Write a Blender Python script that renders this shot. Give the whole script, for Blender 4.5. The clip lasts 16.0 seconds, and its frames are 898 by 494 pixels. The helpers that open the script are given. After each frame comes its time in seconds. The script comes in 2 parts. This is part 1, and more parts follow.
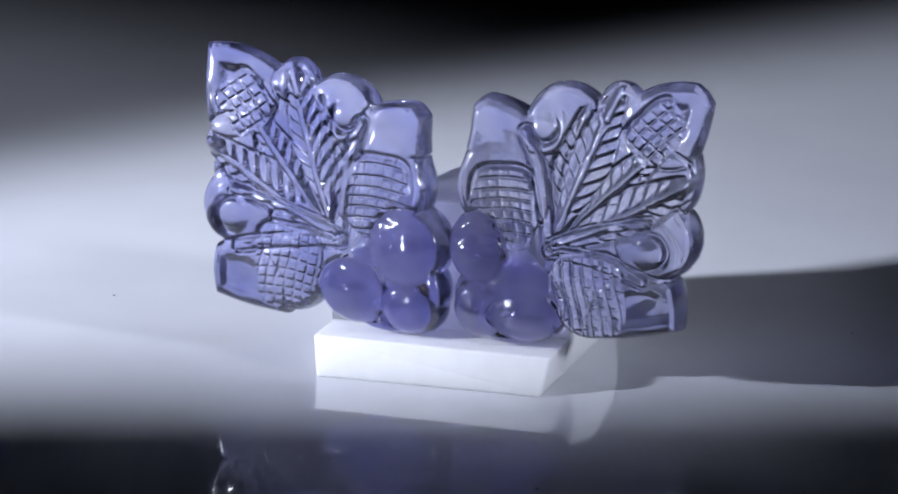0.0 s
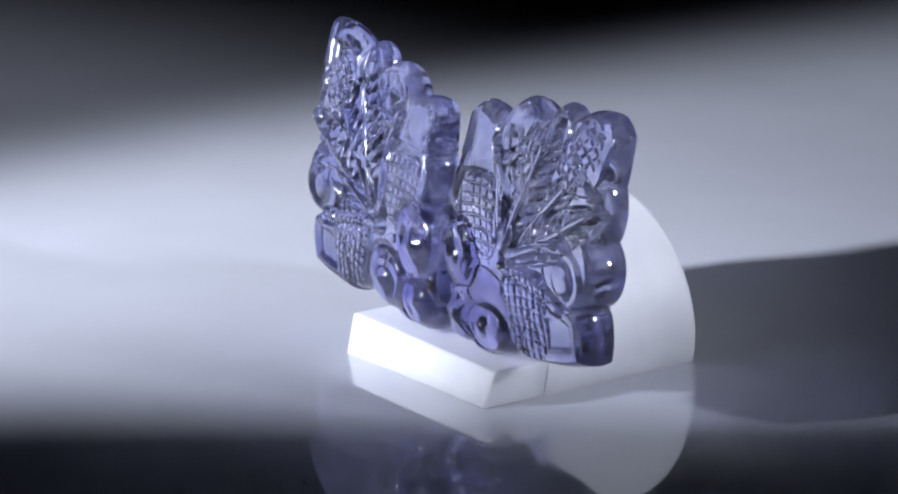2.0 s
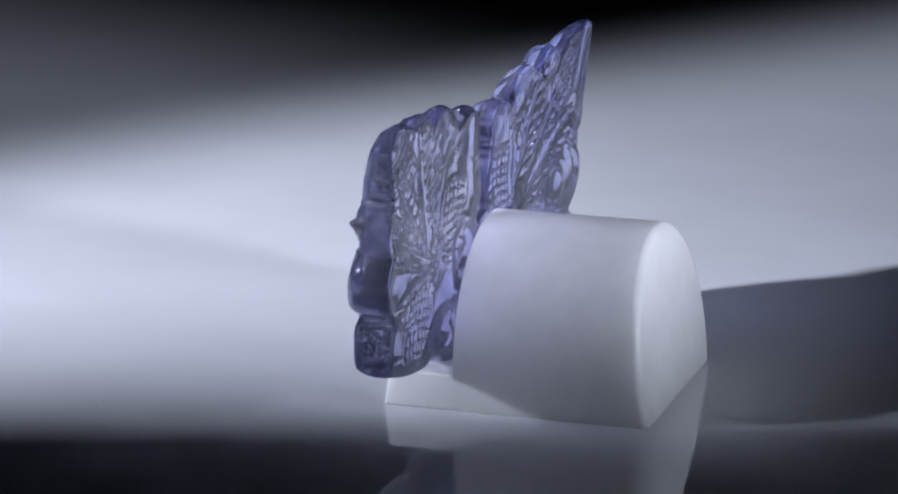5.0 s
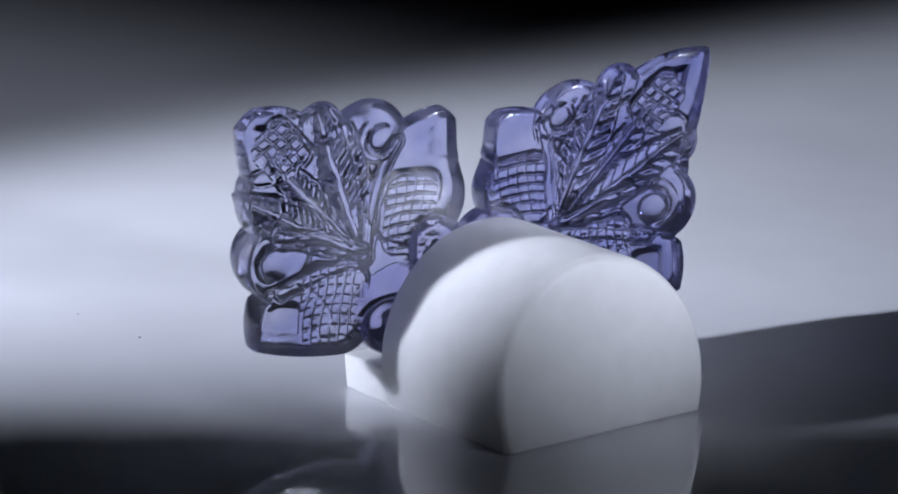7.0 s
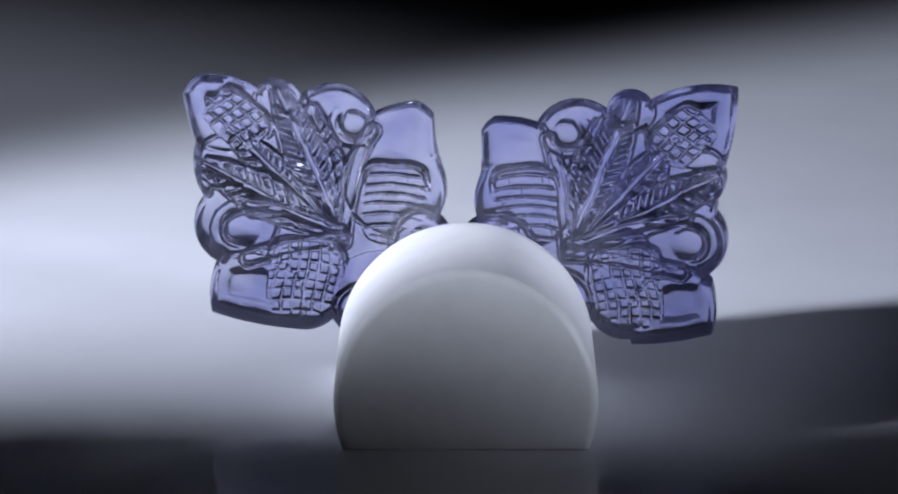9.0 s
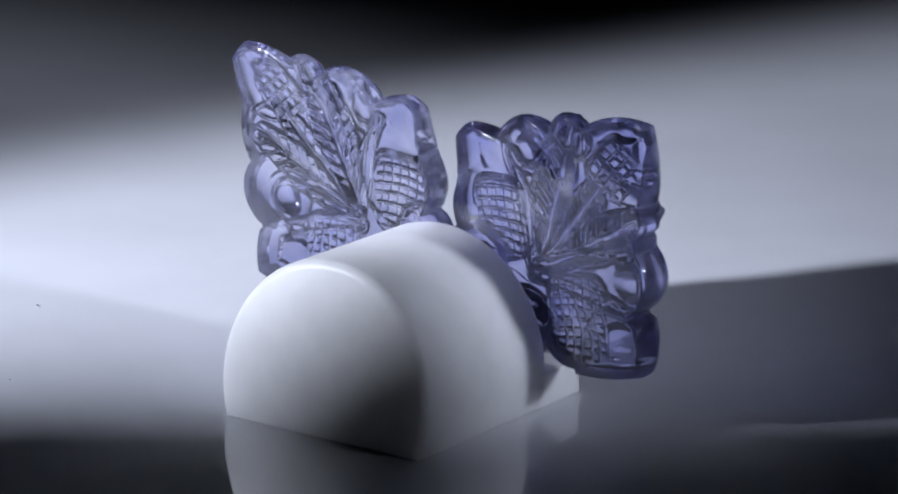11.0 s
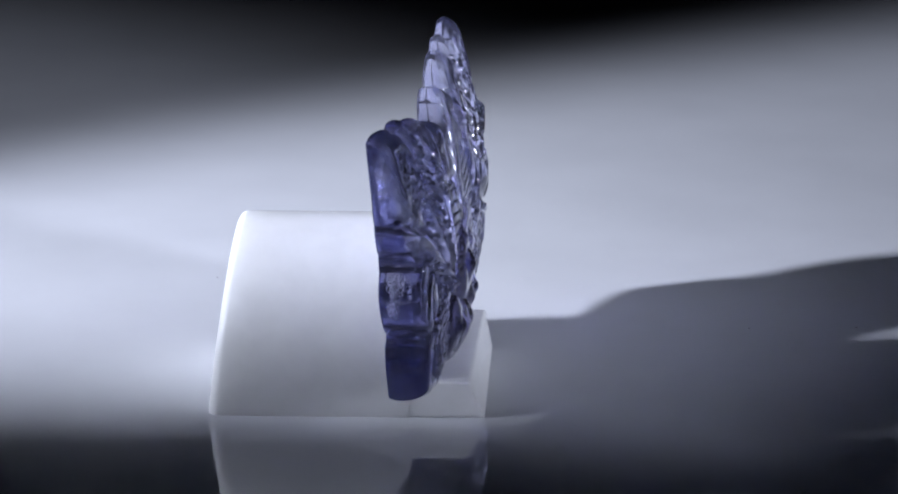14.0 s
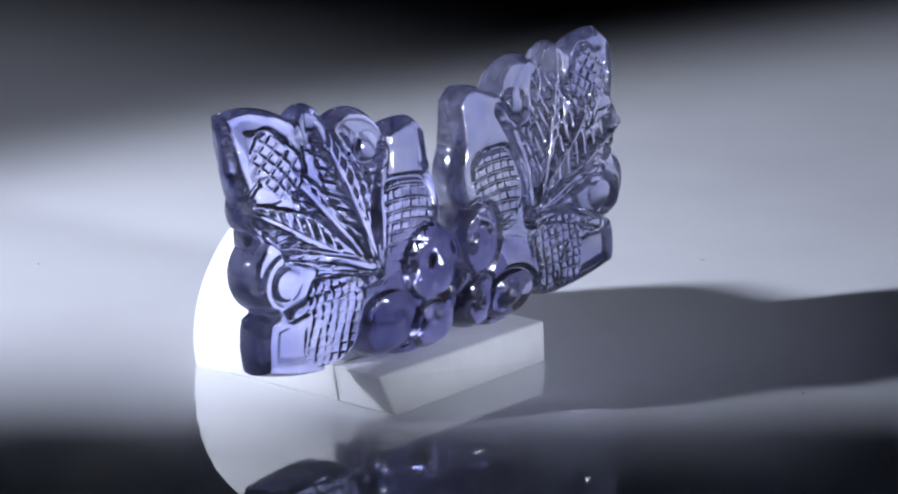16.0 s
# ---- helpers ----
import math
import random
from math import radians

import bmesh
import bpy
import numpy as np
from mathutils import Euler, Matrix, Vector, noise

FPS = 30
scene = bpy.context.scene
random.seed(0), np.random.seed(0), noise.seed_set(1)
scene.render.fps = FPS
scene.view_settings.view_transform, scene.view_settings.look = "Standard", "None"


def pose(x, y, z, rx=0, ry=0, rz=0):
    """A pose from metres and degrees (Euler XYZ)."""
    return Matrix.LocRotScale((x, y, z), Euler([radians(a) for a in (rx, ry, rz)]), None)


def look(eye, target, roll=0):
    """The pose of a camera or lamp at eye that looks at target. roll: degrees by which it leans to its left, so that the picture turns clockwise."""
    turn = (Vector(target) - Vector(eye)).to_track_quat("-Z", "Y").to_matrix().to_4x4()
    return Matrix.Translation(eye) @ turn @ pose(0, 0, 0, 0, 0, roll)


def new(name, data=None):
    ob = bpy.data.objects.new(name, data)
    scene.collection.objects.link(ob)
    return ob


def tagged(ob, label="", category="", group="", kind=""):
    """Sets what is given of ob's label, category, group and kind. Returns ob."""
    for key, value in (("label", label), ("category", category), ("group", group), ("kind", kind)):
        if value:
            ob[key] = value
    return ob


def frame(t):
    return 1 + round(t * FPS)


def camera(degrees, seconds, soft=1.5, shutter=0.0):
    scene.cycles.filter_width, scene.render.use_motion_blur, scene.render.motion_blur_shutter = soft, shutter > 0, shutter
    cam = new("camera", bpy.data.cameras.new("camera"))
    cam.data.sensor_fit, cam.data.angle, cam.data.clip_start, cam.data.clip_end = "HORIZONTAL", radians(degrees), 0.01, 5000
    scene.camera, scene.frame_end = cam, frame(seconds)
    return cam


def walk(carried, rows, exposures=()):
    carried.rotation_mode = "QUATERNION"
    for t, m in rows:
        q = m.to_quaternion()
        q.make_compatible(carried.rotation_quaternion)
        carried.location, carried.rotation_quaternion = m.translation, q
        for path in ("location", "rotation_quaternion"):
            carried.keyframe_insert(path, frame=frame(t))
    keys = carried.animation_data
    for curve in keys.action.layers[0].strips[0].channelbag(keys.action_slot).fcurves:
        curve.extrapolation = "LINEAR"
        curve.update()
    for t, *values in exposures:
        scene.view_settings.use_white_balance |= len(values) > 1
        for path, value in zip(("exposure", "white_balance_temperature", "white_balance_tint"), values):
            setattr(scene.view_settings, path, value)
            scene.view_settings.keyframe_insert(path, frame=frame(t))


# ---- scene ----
# ---- camera ----
cam = camera(12.75, 16.0, soft=2.0)
ELEV = radians(17.48)
EYE = (0.0, -0.35 * math.cos(ELEV), 0.35 * math.sin(ELEV))
CAM = look(EYE, (-0.00024, 0.0, 0.01181), -0.11)
walk(cam, [(0.0, CAM), (16.0, CAM)])

MM = 0.001

# ---- world and lights ----
world = bpy.data.worlds.new("studio")
scene.world = world
world.use_nodes = True
world.node_tree.nodes["Background"].inputs[0].default_value = (0.8, 0.88, 1.2, 1)
world.node_tree.nodes["Background"].inputs[1].default_value = 0.0008
scene.view_settings.exposure = 0.0


def spot(name, place, target, watts, cone, blend, radius, colour):
    lamp = bpy.data.lights.new(name, "SPOT")
    lamp.energy, lamp.spot_size, lamp.spot_blend, lamp.shadow_soft_size, lamp.color = watts, radians(cone), blend, radius, colour
    ob = new(name, lamp)
    ob.matrix_basis = look([v * MM for v in place], [v * MM for v in target])
    return ob


spot("spot_lamp", (-300, -100, 120), (38, 32, 0), 13.8, 30.2, 0.65, 0.011, (0.84, 0.90, 1.1))
spot("spot_lamp", (330, -205, 130), (-42, 51, 0), 8.3, 21, 0.8, 0.028, (0.84, 0.90, 1.1))

panel = bpy.data.lights.new("overhead_lamp", "AREA")
panel.shape, panel.size, panel.energy, panel.color, panel.spread = "DISK", 0.0045, 0.00006, (0.84, 0.90, 1.1), radians(12)
for x in (-0.045, -0.025):
    new("overhead_lamp", panel).matrix_basis = look((x, -0.24, 0.27), (0, 0, 0.018))


backlight = bpy.data.lights.new("backlight_lamp", "AREA")
backlight.shape, backlight.size, backlight.energy, backlight.color, backlight.spread = "DISK", 0.012, 0.00025, (0.84, 0.90, 1.1), radians(16)
new("backlight_lamp", backlight).matrix_basis = look((-0.045, 0.285, 0.21), (0, 0, 0.018))


# ---- materials ----
def mat(name, base, rough=0.5, **sockets):
    m = bpy.data.materials.new(name)
    m.use_nodes = True
    b = m.node_tree.nodes["Principled BSDF"]
    b.inputs["Base Color"].default_value = (*base, 1)
    b.inputs["Roughness"].default_value = rough
    for key, value in sockets.items():
        b.inputs[key.replace("_", " ")].default_value = value
    return m


def noisy(m, socket, scale, low, high, detail=4.0, bump=0.0, distort=0.0):
    """Vary one socket of the shader with noise in the object's own space."""
    nt = m.node_tree
    b = nt.nodes["Principled BSDF"]
    co = nt.nodes.new("ShaderNodeTexCoord")
    n = nt.nodes.new("ShaderNodeTexNoise")
    n.inputs["Scale"].default_value, n.inputs["Detail"].default_value, n.inputs["Distortion"].default_value = scale, detail, distort
    nt.links.new(co.outputs["Object"], n.inputs["Vector"])
    if socket:
        r = nt.nodes.new("ShaderNodeValToRGB")
        for el, c, at in zip(r.color_ramp.elements, (low, high), (0.35, 0.65)):
            el.color, el.position = (*(c if isinstance(c, tuple) else (c, c, c)), 1), at
        nt.links.new(n.outputs["Fac"], r.inputs["Fac"])
        nt.links.new(r.outputs["Color"], b.inputs[socket])
    if bump:
        u = nt.nodes.new("ShaderNodeBump")
        u.inputs["Strength"].default_value, u.inputs["Distance"].default_value = bump, 0.0004
        fine = nt.nodes.new("ShaderNodeTexNoise")
        fine.inputs["Scale"].default_value, fine.inputs["Detail"].default_value = max(scale, 650), 4
        nt.links.new(co.outputs["Object"], fine.inputs["Vector"])
        nt.links.new(fine.outputs["Fac"], u.inputs["Height"])
        nt.links.new(u.outputs["Normal"], b.inputs["Normal"])
    return m


ACRYLIC = noisy(mat("white_acrylic", (0.72, 0.73, 0.76), 0.018, IOR=1.68), "Base Color", 60, (0.70, 0.71, 0.74), (0.74, 0.75, 0.78))
PLASTIC = noisy(mat("white_plastic", (0.85, 0.85, 0.84), 0.42, Subsurface_Weight=0.6, Subsurface_Scale=0.0035, Subsurface_Radius=(1, 1, 1)), "Base Color", 400, (0.83, 0.83, 0.82), (0.87, 0.87, 0.86), bump=0.05)


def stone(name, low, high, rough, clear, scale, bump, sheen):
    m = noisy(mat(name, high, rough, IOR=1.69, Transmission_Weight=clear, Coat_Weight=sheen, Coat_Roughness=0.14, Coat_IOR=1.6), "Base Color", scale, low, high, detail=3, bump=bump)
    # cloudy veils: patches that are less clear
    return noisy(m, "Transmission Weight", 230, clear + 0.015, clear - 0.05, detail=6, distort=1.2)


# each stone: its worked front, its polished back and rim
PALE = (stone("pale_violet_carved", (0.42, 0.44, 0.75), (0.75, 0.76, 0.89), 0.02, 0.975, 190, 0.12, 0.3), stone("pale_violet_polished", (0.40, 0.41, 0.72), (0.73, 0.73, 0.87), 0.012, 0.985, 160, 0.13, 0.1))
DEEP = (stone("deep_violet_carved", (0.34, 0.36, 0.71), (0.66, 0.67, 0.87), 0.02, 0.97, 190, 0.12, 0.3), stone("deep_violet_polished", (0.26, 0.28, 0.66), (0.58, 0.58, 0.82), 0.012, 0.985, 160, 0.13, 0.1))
MILKY = noisy(mat("milky_violet_gem", (0.6, 0.6, 0.9), 0.025, IOR=1.69, Transmission_Weight=0.96, Coat_Weight=0.35, Coat_Roughness=0.16, Coat_IOR=1.6), "Base Color", 220, (0.30, 0.29, 0.66), (0.62, 0.60, 0.85), bump=0.15)
noisy(MILKY, "Transmission Weight", 300, 1.0, 0.95, detail=5, distort=0.8)
DARK = noisy(mat("dark_cloth", (0.02, 0.02, 0.022), 0.9), "Base Color", 30, 0.015, 0.025)
BROWN = noisy(mat("brown_inclusion", (0.06, 0.04, 0.025), 0.3), "Base Color", 900, (0.03, 0.02, 0.015), (0.12, 0.08, 0.05))
DUST = mat("dust", (0.35, 0.35, 0.37), 0.8)


def mesh_of(name, verts, faces, material, smooth=True):
    me = bpy.data.meshes.new(name)
    me.from_pydata([tuple(v) for v in verts], [], [tuple(f) for f in faces])
    me.materials.append(material)
    if smooth:
        me.polygons.foreach_set("use_smooth", [True] * len(me.polygons))
    me.update()
    return me


def part(name, bm, material, parent=None, label="", smooth=True):
    me = bpy.data.meshes.new(name)
    bm.to_mesh(me)
    bm.free()
    me.materials.append(material)
    if smooth:
        me.polygons.foreach_set("use_smooth", [True] * len(me.polygons))
    ob = new(name, me)
    ob.parent = parent
    return tagged(ob, label)


def box(x0, x1, y0, y1, z0, z1, bevel=0.0, segments=3):
    bm = bmesh.new()
    bmesh.ops.create_cube(bm, size=1)
    for v in bm.verts:
        v.co = ((x0 + x1) / 2 + v.co.x * (x1 - x0), (y0 + y1) / 2 + v.co.y * (y1 - y0), (z0 + z1) / 2 + v.co.z * (z1 - z0))
    if bevel:
        bmesh.ops.bevel(bm, geom=bm.edges[:], offset=bevel, segments=segments, profile=0.5, affect="EDGES")
    return bm


# ---- the dark studio ----
def studio():
    s, h, t = 0.9, 0.4, 0.05
    for name, c in (("wall_north", (-s, s, s, s + t, -0.08, h)), ("wall_south", (-s, s, -s - t, -s, -0.08, h)),
                    ("wall_east", (s, s + t, -s, s, -0.08, h)), ("wall_west", (-s - t, -s, -s, s, -0.08, h)),
                    ("floor", (-s, s, -s, s, -0.13, -0.08))):
        tagged(part(name, box(*c), DARK, smooth=False), "matt black studio " + name.split("_")[0] + " in darkness", name.split("_")[0], kind="structure")


studio()


def turntable():
    root = tagged(new("turntable"), "glossy white acrylic turntable plate turning slowly", "turntable")
    bm = bmesh.new()
    bmesh.ops.create_cone(bm, cap_ends=True, segments=128, radius1=0.24, radius2=0.24, depth=0.006)
    bmesh.ops.translate(bm, verts=bm.verts, vec=(0, 0, -0.003))
    part("plate", bm, ACRYLIC, root, smooth=False)
    bm = bmesh.new()
    bmesh.ops.create_cone(bm, cap_ends=True, segments=64, radius1=0.09, radius2=0.08, depth=0.074)
    bmesh.ops.translate(bm, verts=bm.verts, vec=(0, 0, -0.043))
    part("base", bm, DARK, root, "black turntable base", smooth=False)
    for x, y, l, a in ((16, -26, 0.35, 20), (16.8, -35.7, 0.25, 80), (28.7, -47.8, 0.2, 0), (1.7, 53.7, 0.3, 40), (43.9, 6, 0.4, 130), (30, 24, 0.2, 10), (-38, 14, 0.25, 60)):
        bm = bmesh.new()
        bmesh.ops.create_icosphere(bm, subdivisions=1, radius=0.00008)
        bmesh.ops.scale(bm, verts=bm.verts, vec=(l / 0.11, 1, 0.8))
        bmesh.ops.rotate(bm, verts=bm.verts, matrix=Matrix.Rotation(radians(a), 3, "Z"))
        bmesh.ops.translate(bm, verts=bm.verts, vec=(x * MM, y * MM, 0.00009))
        part("dust_speck", bm, DUST, root, "pale lint speck")
    return root


# ---- the stand ----
def stand():
    root = tagged(new("display_stand"), "white plastic display stand with arched body and low front step", "display stand")
    # low step in the width of the body, its front face leaning back
    bm = box(-10.16 * MM, 10.16 * MM, -3.3 * MM, 9.0 * MM, 0, 3.4 * MM)
    for v in bm.verts:
        if v.co.z > 0.001:
            v.co.x *= 1.07
            if v.co.y < 0:
                v.co.y += (1.3 if v.co.x < 0 else 0.7) * MM
        if v.co.y > 0:
            v.co.x *= 0.998
    bmesh.ops.bevel(bm, geom=bm.edges[:], offset=0.00022, segments=3, profile=0.5, affect="EDGES")
    part("step", bm, PLASTIC, root, smooth=False)
    # round body with a flat foot, its rear end leaning and softly rounded
    r, mid, front, back, soft = 10.9, 3.95, 3.1, 20.2, 0.8
    a0 = math.asin(mid / r)
    prof = [(-r * math.cos(a), r * math.sin(a)) for a in np.linspace(-a0, math.pi + a0, 61)]
    rings = [(y, 1.0) for y in np.linspace(front, back - soft, 10)]
    rings += [(back - soft + soft * math.sin(a), 1 - soft * (1 - math.cos(a)) / r) for a in np.linspace(0.12, math.pi / 2, 11)]
    rings += [(back + 0.4 * (1 - k * k), k * (1 - soft / r)) for k in (0.97, 0.9, 0.8, 0.65, 0.5, 0.3, 0.05)]
    verts, faces = [], []
    for y, s in rings:
        for x, z in prof:
            zz = max(0.0, mid + z * s)
            lean = 0.13 * zz * max(0.0, (y - front) / (back - front))
            verts.append((x * s * MM, (y - lean) * MM, zz * MM))
    n = len(prof)
    for k in range(len(rings) - 1):
        for j in range(n):
            faces.append((k * n + j, k * n + (j + 1) % n, (k + 1) * n + (j + 1) % n, (k + 1) * n + j))
    faces.append(tuple(range(n - 1, -1, -1)))
    faces.append(tuple((len(rings) - 1) * n + j for j in range(n)))
    me = mesh_of("body", verts, faces, PLASTIC)
    me.set_sharp_from_angle(angle=radians(50))
    ob = new("body", me)
    ob.parent = root
    return root


# ---- the carved gems ----
# outline and carving of each gem in mm, out from the middle and up
RIGHT = dict(tip=(22.8, 27.0), top=(16.2, 26.1), side=(21.5, 21.0), b=(14.8, 25.1, 1.95), c=(10.1, 22.9, 3.75), d_tip=(1.7, 25.1), d_top=(6.8, 23.9), d_side=(1.45, 20.5),
             d_low=(5.0, 17.4, 4.5), e=(20.9, 19.3, 1.75), f=(18.5, 14.1, 3.55), g_tip=(20.7, 6.3), g_side=(20.3, 10.4), g_low=(12.8, 4.8), hub=(9.4, 12.4), spiral=(8.3, 23.0),
             ring=(18.2, 13.2), d_hatch=(5.0, 15.7, 2.8, 3.6), g_hatch=(12.7, 8.7, 3.3, 3.7), a_hatch=(18.3, 23.2, 2.7, 2.1), sweep=0.0,
             buds=((2.6, 12.0, 2.7, 3.3, 0.7, 0.42), (2.7, 6.4, 2.4, 2.5, 0.75, 0.0), (6.9, 6.2, 3.2, 2.3, 0.7, 0.36)))
LEFT = dict(tip=(24.3, 27.1), top=(16.8, 25.5), side=(23.3, 20.0), b=(15.4, 24.7, 1.9), c=(10.9, 21.9, 3.7), d_tip=(2.8, 23.6), d_top=(7.9, 23.1), d_side=(2.9, 19.6),
            d_low=(6.4, 16.4, 4.3), e=(22.4, 19.0, 1.75), f=(20.1, 13.4, 3.5), g_tip=(22.4, 5.1), g_side=(22.3, 9.6), g_low=(15.6, 4.0), hub=(9.9, 11.4), spiral=(9.9, 22.4),
            ring=(20.2, 12.6), d_hatch=(6.3, 15.6, 2.8, 3.5), g_hatch=(14.9, 8.4, 3.2, 3.8), a_hatch=(19.8, 22.4, 2.7, 2.1), sweep=0.6,
            buds=((3.7, 11.4, 3.4, 3.5, 0.75, 0.45), (8.7, 7.0, 3.4, 3.0, 0.8, 0.4), (3.4, 5.9, 2.7, 2.3, 0.7, 0.0)))


PARTS = ["leaf_slab", "scroll", "hatched_seed", "base_petal", "bud", "bud", "bud"]


def disc(U, V, c, r):
    return r - np.hypot(U - c[0], V - c[1])


def arc_side(U, V, p, q, bulge):
    """Depth inside the circle through p and q; the inside lies left of the way from p to q, and the arc bulges out to the right."""
    px, py, qx, qy = *p, *q
    l = math.hypot(qx - px, qy - py)
    r = (l * l / 4 + bulge * bulge) / (2 * bulge)
    nx, ny = -(qy - py) / l, (qx - px) / l
    return disc(U, V, ((px + qx) / 2 + nx * (r - bulge), (py + qy) / 2 + ny * (r - bulge)), r)


def ellipse(U, V, c):
    k = np.hypot((U - c[0]) / c[2], (V - c[1]) / c[3])
    return (1 - k) * min(c[2], c[3])


def gem_pieces(U, V, k):
    """The lobes that make up the outline, each as depth inside its edge, in mm."""
    hub = (12.5, 15.4 - k["sweep"])
    corner = np.minimum(arc_side(U, V, k["side"], k["tip"], 0.25), arc_side(U, V, k["tip"], k["top"], 0.75))
    corner = np.minimum(corner, arc_side(U, V, k["top"], k["side"], 3.0))
    foot = np.minimum(arc_side(U, V, k["g_tip"], k["g_side"], 0.3), arc_side(U, V, k["g_low"], k["g_tip"], 0.25))
    foot = np.minimum(foot, arc_side(U, V, k["g_side"], k["g_low"], 3.2))
    petal = np.minimum(arc_side(U, V, k["d_top"], k["d_tip"], 0.4), arc_side(U, V, k["d_tip"], k["d_side"], 0.08))
    petal = np.minimum(petal, arc_side(U, V, k["d_side"], k["d_top"], 3.2))
    low = disc(U, V, k["d_low"][:2], k["d_low"][2])
    blend = np.maximum(petal, low) + 0.25 * np.exp(-((petal - low) / 0.8) ** 2)
    g = k["g_hatch"]
    ex, ey, er = k["e"]
    point = np.minimum(arc_side(U, V, (ex - 4.5, ey - 2.6), (ex + er, ey), 1.2), arc_side(U, V, (ex + er, ey), (ex - 4.0, ey + 2.6), 1.2))
    point = np.minimum(np.minimum(point, U - ex + 5.0), disc(U, V, (ex - 1.5, ey), er + 0.8))
    fx, fy = k["f"][:2]
    return dict(core=disc(U, V, hub, 8.3), web_low=disc(U, V, (fx - 1.6, fy - 3.1), 3.1), web_high=disc(U, V, (fx - 0.4, fy + 3.2), 3.0), fan=disc(U, V, (16.8, 19.6 - k["sweep"]), 5.2), corner=corner, foot=foot, petal=blend, b=disc(U, V, k["b"][:2], k["b"][2]), c=disc(U, V, k["c"][:2], k["c"][2]),
                e=point, f=disc(U, V, k["f"][:2], k["f"][2]), seed=ellipse(U, V, (g[0], g[1], g[2] + 0.3, g[3] + 0.2)),
                ledge=ellipse(U, V, (5.6, 7.6, 5.2, 4.0)), **{"bud%d" % i: ellipse(U, V, q) for i, q in enumerate(k["buds"])})


def outline(U, V, k):
    return np.max(np.stack(list(gem_pieces(U, V, k).values())), 0)


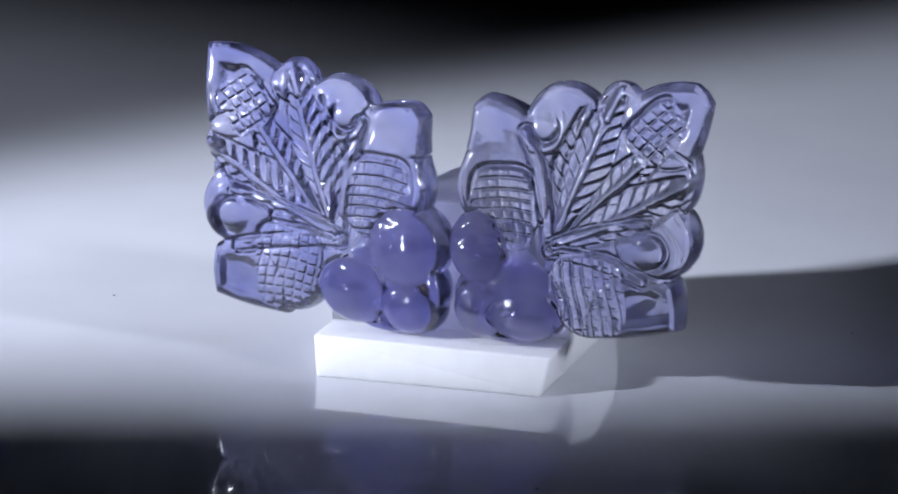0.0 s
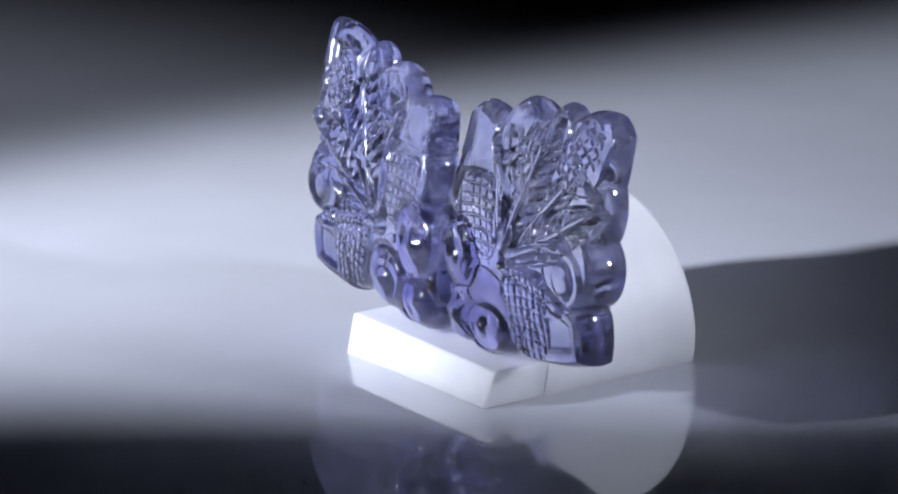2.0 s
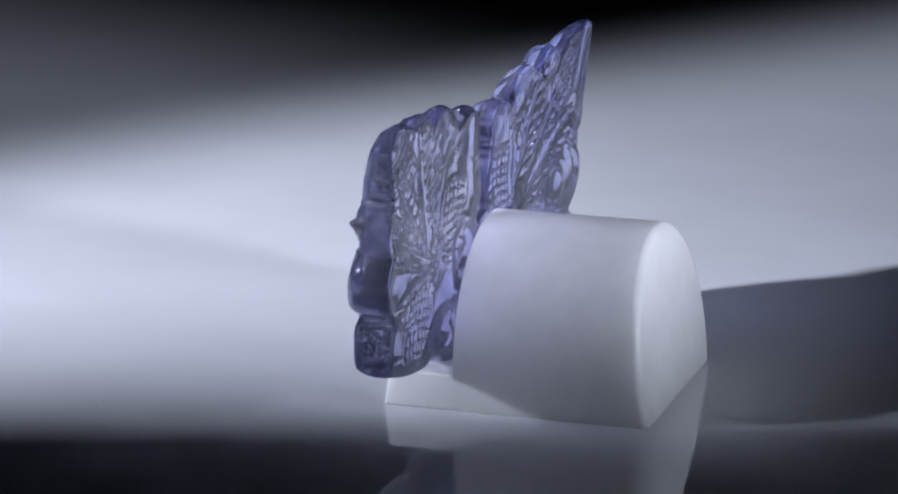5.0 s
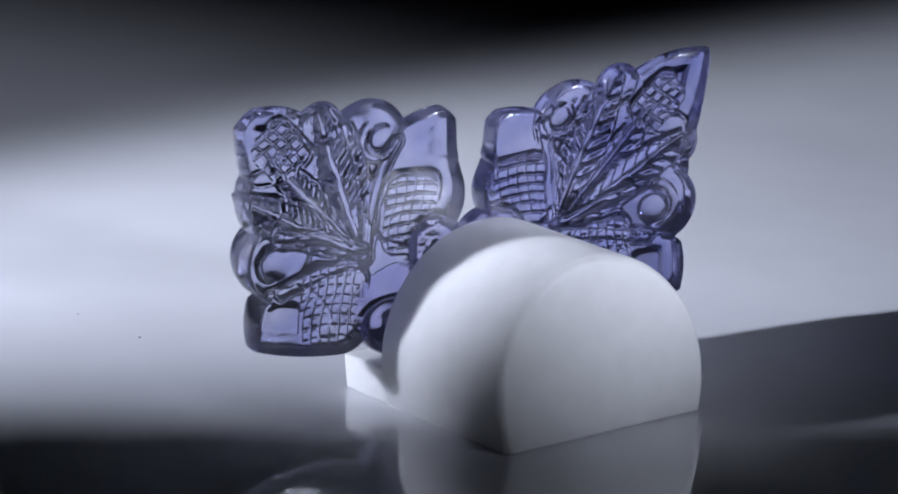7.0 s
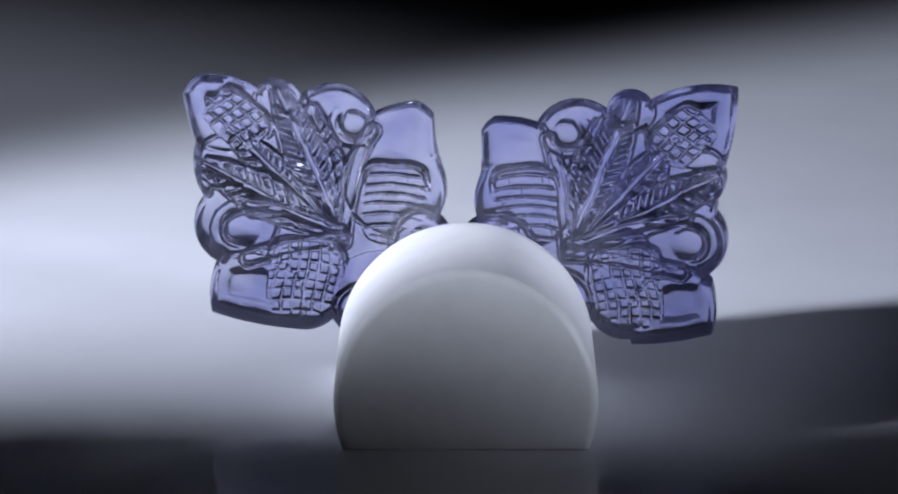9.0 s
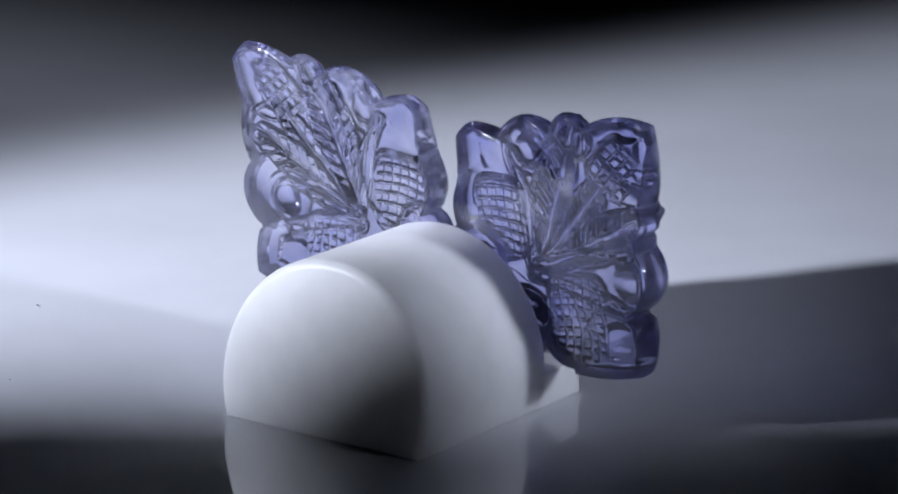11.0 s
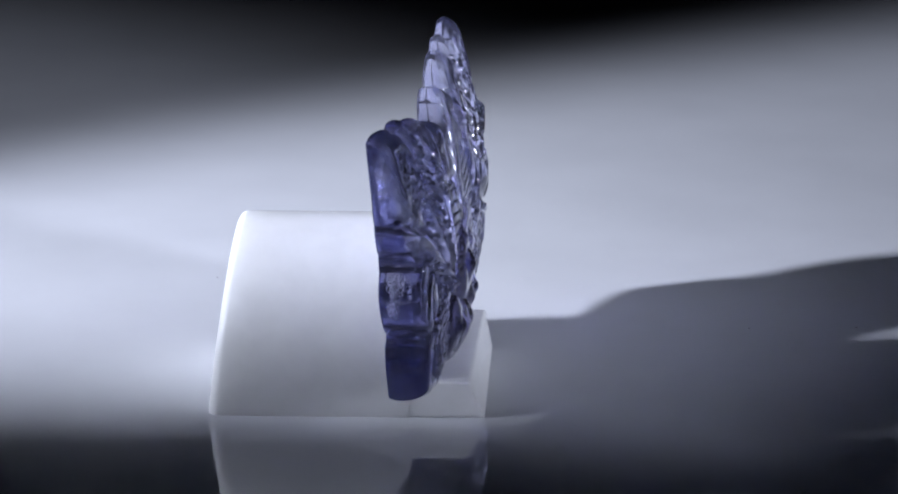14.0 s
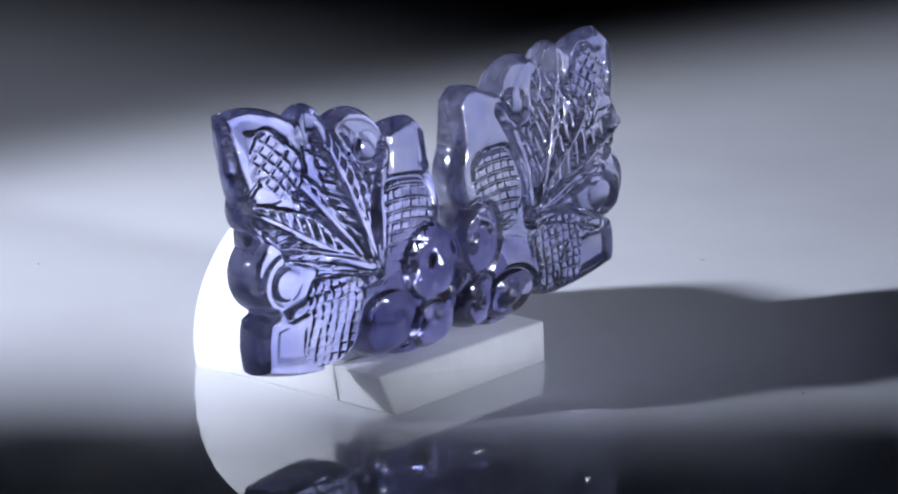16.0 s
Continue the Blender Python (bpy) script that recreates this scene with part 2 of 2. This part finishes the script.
def carving(U, V, k):
    """Height of the carved front over the flat back, in mm, and which part each place of it belongs to."""
    P = gem_pieces(U, V, k)
    region = np.zeros(U.shape, int)
    hub = k["hub"]

    def vee(x, w):
        return np.maximum(0, 1 - np.abs(x) / w)

    def step(x, w):
        return np.clip(x / w + 0.5, 0, 1)

    H = np.zeros_like(U)

    def pillow(e, rise, reach, line=0.3, wide=0.28):
        """Raise a lobe as a cushion and cut a line round it."""
        nonlocal H
        q = np.clip(e / reach, 0, 1)
        H = np.where(e > 0, np.maximum(H, H * 0.3 + rise * np.sqrt(1 - (1 - q) ** 2)), H) - line * vee(e, wide)

    pillow(P["f"], 0.45, 2.6)
    pillow(P["c"], 0.5, 2.8)
    pillow(P["foot"], 0.35, 1.6)
    pillow(P["corner"], 0.35, 1.2)
    # hollow panels inside the corner leaf, the foot and the petal, framed by a raised border
    for e, deep in ((P["corner"] - 1.35, 0.55), (P["foot"] - 1.0, 0.35), (P["petal"] - 1.25, 0.3)):
        q = np.clip(e / 0.9, 0, 1)
        H -= deep * q * q * (3 - 2 * q)
    pillow(P["petal"], 0.3, 1.5)

    def blade(t, w, rise, pitch, deep, both=True, start=0.22):
        """A long leaf from the hub to t: a smooth midrib and slanting notches cut in its two halves."""
        nonlocal H
        ax, ay = t[0] - hub[0], t[1] - hub[1]
        n = math.hypot(ax, ay)
        ax, ay = ax / n, ay / n
        s = ((U - hub[0]) * ax + (V - hub[1]) * ay) / n
        d = -(U - hub[0]) * ay + (V - hub[1]) * ax
        half = w * np.clip(s / 0.55, 0, 1) ** 0.8 * np.sqrt(np.clip((1.04 - s) / 0.45, 0, 1))
        e = np.where((s < 0) | (s > 1.04), -1.0, half - np.abs(d))
        roof = rise * np.clip(e / (half + 0.01), 0, 1) ** 0.7
        H = np.where(e > 0, np.maximum(H * 0.4, 0) + roof, H) - 0.34 * vee(e, 0.34) * (s > 0.12) * (s < 1.0)
        ph = ((s * n - np.abs(d) * 0.9) / pitch) % 1.0
        cut = np.where(ph < 0.62, ph / 0.62, (1 - ph) / 0.38)
        span = np.clip((np.abs(d) - 0.28) / 0.35, 0, 1) * np.clip(e / 0.25, 0, 1) * step(s - start - 0.08, 0.1) * step(0.93 - s, 0.08)
        if not both:
            span = span * (d > 0)
        H = H - deep * cut * span
        H = H + np.where(e > -0.2, 0.22 * np.sqrt(np.maximum(0, 1 - (d / 0.34) ** 2)) * step(s - 0.1, 0.1) * step(1.0 - s, 0.05), 0)

    sw = k["sweep"]
    pillow(P["b"], 0.4, 1.6, 0.25)
    pillow(P["e"], 0.4, 1.5, 0.25)
    blade((k["c"][0] + 2.0, k["c"][1] + 1.9), 1.6, 0.35, 1.25, 0.45, both=False)
    blade((19.0, 22.4 - sw), 1.6, 0.4, 1.3, 0.5)
    blade((k["b"][0], k["b"][1] + 1.2), 1.9, 0.6, 1.3, 0.55)
    blade((k["e"][0] + 0.6, k["e"][1]), 1.95, 0.55, 1.35, 0.55)

    def rib(points, w, rise, cut):
        """A smooth raised stem along a quadratic curve, with a cut on either side."""
        nonlocal H
        (ax, ay), (bx, by), (cx, cy) = points
        d = np.full_like(U, 9.0)
        for q in np.linspace(0, 1, 40):
            x = (1 - q) ** 2 * ax + 2 * q * (1 - q) * bx + q * q * cx
            y = (1 - q) ** 2 * ay + 2 * q * (1 - q) * by + q * q * cy
            np.minimum(d, np.hypot(U - x, V - y), out=d)
        m = np.clip((w + 0.3 - d) / 0.3, 0, 1)
        H = H * (1 - 0.6 * m) + m * (0.25 + rise * np.sqrt(np.maximum(0, 1 - (d / w) ** 2))) - cut * vee(d - w - 0.12, 0.3)

    # stems that rise from the hub into the scrolls and sweep under the fan
    cy = k["c"][1]
    fx, fy = k["ring"]
    rib((hub, (hub[0] - 0.6, cy - 3.5), (k["spiral"][0] - 1.6, k["spiral"][1] - 0.6)), 0.5, 0.35, 0.45)
    rib((hub, ((hub[0] + fx) / 2, hub[1] - 0.3), (fx - 0.6, fy - 2.6)), 0.5, 0.35, 0.55)
    rib(((hub[0] + 0.4, hub[1] + 0.8), ((hub[0] + fx) / 2, hub[1] + 2.6), (fx - 0.2, fy + 2.4)), 0.4, 0.2, 0.45)

    def scroll(c, r, turn):
        """A rolled tendril end: a ring with a button in it, open on one side."""
        nonlocal H
        x, y = U - c[0], V - c[1]
        rr = np.hypot(x, y)
        region[rr < r] = PARTS.index("scroll")
        way = np.cos(np.arctan2(y, x) - turn)
        ring = r * (0.78 + 0.06 * way)
        cut = np.clip(0.45 + 0.8 * way, 0, 1)
        H = H + np.clip((r * 1.25 - rr) * 3, 0, 1) * (0.3 * np.sqrt(np.maximum(0, 1 - ((rr - r) / (0.3 * r)) ** 2)) * np.clip(0.5 + way, 0, 1) - 0.7 * vee(rr - ring * 0.85, 0.4) * cut)
        H = H + 0.3 * np.maximum(0, 1 - (rr / (0.7 * r)) ** 2)

    scroll(k["spiral"], 1.9, -1.2)
    scroll(k["ring"], 2.3, 0.4)

    def hatch(c, tilt, pitch, level, upright, mound):
        """A raised seed with crossed lines cut in it."""
        nonlocal H
        x = (U - c[0]) * math.cos(tilt) + (V - c[1]) * math.sin(tilt)
        y = -(U - c[0]) * math.sin(tilt) + (V - c[1]) * math.cos(tilt)
        e = (1 - (np.abs(x / c[2]) ** 4 + np.abs(y / c[3]) ** 4) ** 0.25) * min(c[2], c[3])
        region[e > -0.1] = PARTS.index("hatched_seed")
        m = np.clip(e / 0.3, 0, 1)
        q = np.clip(e / 1.6, 0, 1)
        H = np.where(e > 0, 0.3 * H + mound * (0.4 + 0.6 * np.sqrt(1 - (1 - q) ** 2)), H) - 0.45 * vee(e + 0.1, 0.32) * step(y - 0.45 * c[3], 0.6 * c[3])
        lines = lambda v: vee(((v / pitch + 0.5) % 1 - 0.5) * pitch, 0.2)
        bow = 0.12 * x * x / c[2] + 0.1 * np.sin(1.3 * y + c[0])
        gap = 0.75 + 0.25 * np.sin(2.3 * x + 1.7 * y)
        H = H - m * gap * np.maximum(level * lines(y + bow), upright * lines(x + 0.08 * y + 0.1 * np.sin(1.1 * y)))

    hatch(k["d_hatch"], 0.06, 0.95, 0.3, 0.13, 0.3)
    hatch(k["g_hatch"], 0.08, 0.9, 0.16, 0.28, 0.35)
    hatch(k["a_hatch"], 0.8, 1.05, 0.34, 0.3, 0.3)
    # smooth cloudy buds in the middle
    e = P["ledge"]
    H = np.where(e > 0, H * (1 - np.clip(e, 0, 1)) + 0.1, H)
    region[e > 0.2] = PARTS.index("base_petal")
    for i, (cu, cv, ru, rv, rise, eye) in enumerate(k["buds"]):
        e = P["bud%d" % i]
        q = np.clip(e / min(ru, rv), 0, 1)
        H = np.where(e > 0, np.maximum(0.3 * H, 0) + rise * (1 - (1 - q) ** 2) * 1.15, H) - 0.22 * vee(e, 0.4)
        H = H + np.where(e > 0, 0.2 * np.sin(1.5 * U + 1.1 * V + cu) * np.sin(1.6 * V - 0.9 * U + cv) * q, 0)
        if eye:
            x, y = (U - cu + 0.16 * ru) / ru, (V - cv + 0.1 * rv) / rv
            rr = np.hypot(x, y)
            way = np.cos(np.arctan2(y, x) - 0.9 - 1.3 * i)
            H = H - 0.2 * vee(rr - eye - 0.08 * way, 0.22) * np.clip(0.35 + 0.8 * way, 0, 1) + 0.12 * np.maximum(0, 1 - (rr / eye) ** 2)
        region[e > 0] = PARTS.index("bud") + i
    # thinner towards the top and the foot
    body = 3.5 - 0.0115 * np.maximum(0, V - 13.5) ** 2 - 0.016 * np.maximum(0, 11 - V) ** 2
    H = body + H * (1 - 0.02 * np.maximum(0, V - 16))
    H += 0.03 * np.sin(U * 1.7 + 1.3 * np.sin(V * 1.1)) * np.sin(V * 1.5 + 0.8)
    return H, body, region


def gem(right):
    """A carved gem in the shape of clustered leaves: flat polished back, upright rim, carved front."""
    side, k = (1, RIGHT) if right else (-1, LEFT)
    root = tagged(new("carved_gem"), "pale violet translucent carved gemstone of clustered leaves leaning on white stand" if right else "violet translucent carved leaf gemstone with brown speck leaning on white stand", "gemstone", "pair of carved gems")
    grid = 0.08
    U, V = np.meshgrid(np.arange(-0.2, 25.4, grid), np.arange(2.4, 28.2, grid), indexing="ij")
    D = outline(U, V, k)
    cell = (D[:-1, :-1] + D[1:, :-1] + D[1:, 1:] + D[:-1, 1:]) > 0
    used = np.zeros(U.shape, bool)
    full = np.zeros(U.shape, int)
    for a in (0, 1):
        for b in (0, 1):
            used[a:a + cell.shape[0], b:b + cell.shape[1]] |= cell
            full[a:a + cell.shape[0], b:b + cell.shape[1]] += cell
    rim = used & (full < 4)
    # draw the rim onto the true outline
    for _ in range(4):
        d0 = outline(U, V, k)
        gu = (outline(U + 0.02, V, k) - d0) / 0.02
        gv = (outline(U, V + 0.02, k) - d0) / 0.02
        g = np.maximum(gu * gu + gv * gv, 0.3)
        U = np.where(rim, U - np.clip(d0 * gu / g, -0.06, 0.06), U)
        V = np.where(rim, V - np.clip(d0 * gv / g, -0.06, 0.06), V)
    D = outline(U, V, k)
    H, body, region = carving(U, V, k)
    q = np.clip(D / 0.75, 0, 1)
    edge = body * 0.78
    H = edge + (H - edge) * np.sqrt(np.clip(1 - (1 - q) ** 2, 0, 1))
    idx = -np.ones(U.shape, int)
    idx[used] = np.arange(used.sum())
    n = int(used.sum())
    back = 0.25 * (1 - np.sqrt(np.clip(1 - (1 - np.clip(D / 0.35, 0, 1)) ** 2, 0, 1))) + 0.05 * np.sin(U * 0.7 + 0.4 * V) * np.sin(V * 0.6 + 1) + 0.012 * np.sin(U * 2.1) * np.sin(V * 1.9)
    # upright rim in three bands, slightly bellied
    rows = [np.stack([side * U[used], -H[used], V[used]], 1), np.stack([side * U[used], -back[used], V[used]], 1)]
    gl = np.sqrt(g)
    rim_at = idx[rim]
    ring = {}
    count = 2 * n
    for share, belly in ((0.2, 0.1), (0.5, 0.16), (0.8, 0.1)):
        rows.append(np.stack([side * (U - belly * gu / gl)[rim], -(back + (H - back) * (1 - share))[rim], (V - belly * gv / gl)[rim]], 1))
        ring[share] = dict(zip(rim_at.tolist(), range(count, count + len(rim_at))))
        count += len(rim_at)
    i, j = np.nonzero(cell)
    quad = np.stack([idx[i, j], idx[i + 1, j], idx[i + 1, j + 1], idx[i, j + 1]], 1)
    kind = region[i, j]
    if side < 0:
        quad = quad[:, ::-1]
    quads = quad.tolist()
    edges = set()
    for f in quads:
        edges.update(zip(f, f[1:] + f[:1]))
    walls = []
    for a, b in sorted(edges):
        if (b, a) not in edges:
            bands = [(a, b)] + [(ring[s][a], ring[s][b]) for s in (0.2, 0.5, 0.8)] + [(a + n, b + n)]
            for (p0, p1), (q0, q1) in zip(bands, bands[1:]):
                walls.append((p1, p0, q0, q1))
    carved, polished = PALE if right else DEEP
    points = np.concatenate(rows) * MM
    front = np.array(quads)
    rest = [tuple(x + n for x in f[::-1]) for f in quads] + walls
    for number, name in enumerate(PARTS):
        faces = [tuple(f) for f in front[kind == number].tolist()]
        carved_count = len(faces)
        if number == 0:
            faces += rest
        at = sorted({v for f in faces for v in f})
        where = dict(zip(at, range(len(at))))
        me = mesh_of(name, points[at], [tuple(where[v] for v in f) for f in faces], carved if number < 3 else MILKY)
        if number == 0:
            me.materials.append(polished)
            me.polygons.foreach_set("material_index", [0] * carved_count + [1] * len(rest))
        ob = tagged(new(name, me), "" if number < 3 else "cloudy violet carved " + name.replace("_", " "))
        ob.parent = root
    if not right:
        bm = bmesh.new()
        bmesh.ops.create_uvsphere(bm, u_segments=16, v_segments=8, radius=0.0006)
        bmesh.ops.scale(bm, verts=bm.verts, vec=(1.0, 0.4, 1.1))
        bmesh.ops.translate(bm, verts=bm.verts, vec=(-2.0 * MM, -2.6 * MM, 7.7 * MM))
        part("inclusion", bm, BROWN, root, "dark brown natural inclusion")
    return root


def flag(place, turn, label, cards):
    """Unseen black cards on a foot, added to keep a lamp's light off part of the plate; each card: from, to, height at
    either end, in mm.
    """
    root = tagged(new("black_flag"), label, "light flag", "black cards shading the lamps")
    for x0, x1, h0, h1 in cards:
        bm = box(x0 * MM, x1 * MM, -0.001, 0.001, 0.004, 0.01)
        for v in bm.verts:
            if v.co.z > 0.005:
                v.co.z = (h0 if v.co.x < (x0 + x1) * MM / 2 else h1) * MM
        part("card", bm, DARK, root, smooth=False)
    part("foot", box(-0.03, 0.03, -0.02, 0.02, 0.0002, 0.004, 0.001), DARK, root)
    root.matrix_basis = pose(*place, 0, 0, 0, turn)


plate = turntable()
holder = stand()
gem_right, gem_left = gem(True), gem(False)
flag((-0.17, -0.062), 0, "matt black card standing on a foot beside the lamp", [(-120, 115, 74.2, 74.2)])
# cards added out of view to hold the right lamp off foreground and stand
flag((0.1366, -0.0718), 55.4, "tall and low black cards standing on one foot", [(-80, -20, 115, 115), (-19.9, 65, 50.4, 59.4)])


def motions():
    def turned(local):
        rows = []
        for k in range(33):
            t = k * 0.5
            rows.append((t, pose(0, 0, 0, 0, 0, -18.79 - 17.789 * t - 0.0283 * t * t) @ local))
        return rows
    walk(plate, turned(pose(0, 0, 0)))
    walk(holder, turned(pose(-0.0012, 0, 0, 0, 0, 1.0)))
    walk(gem_right, turned(pose(0, 0.0022, 0, -2.3, 0, -2.0)))
    walk(gem_left, turned(pose(0, 0.0013, 0, -3.5, 0, -6.0)))


motions()
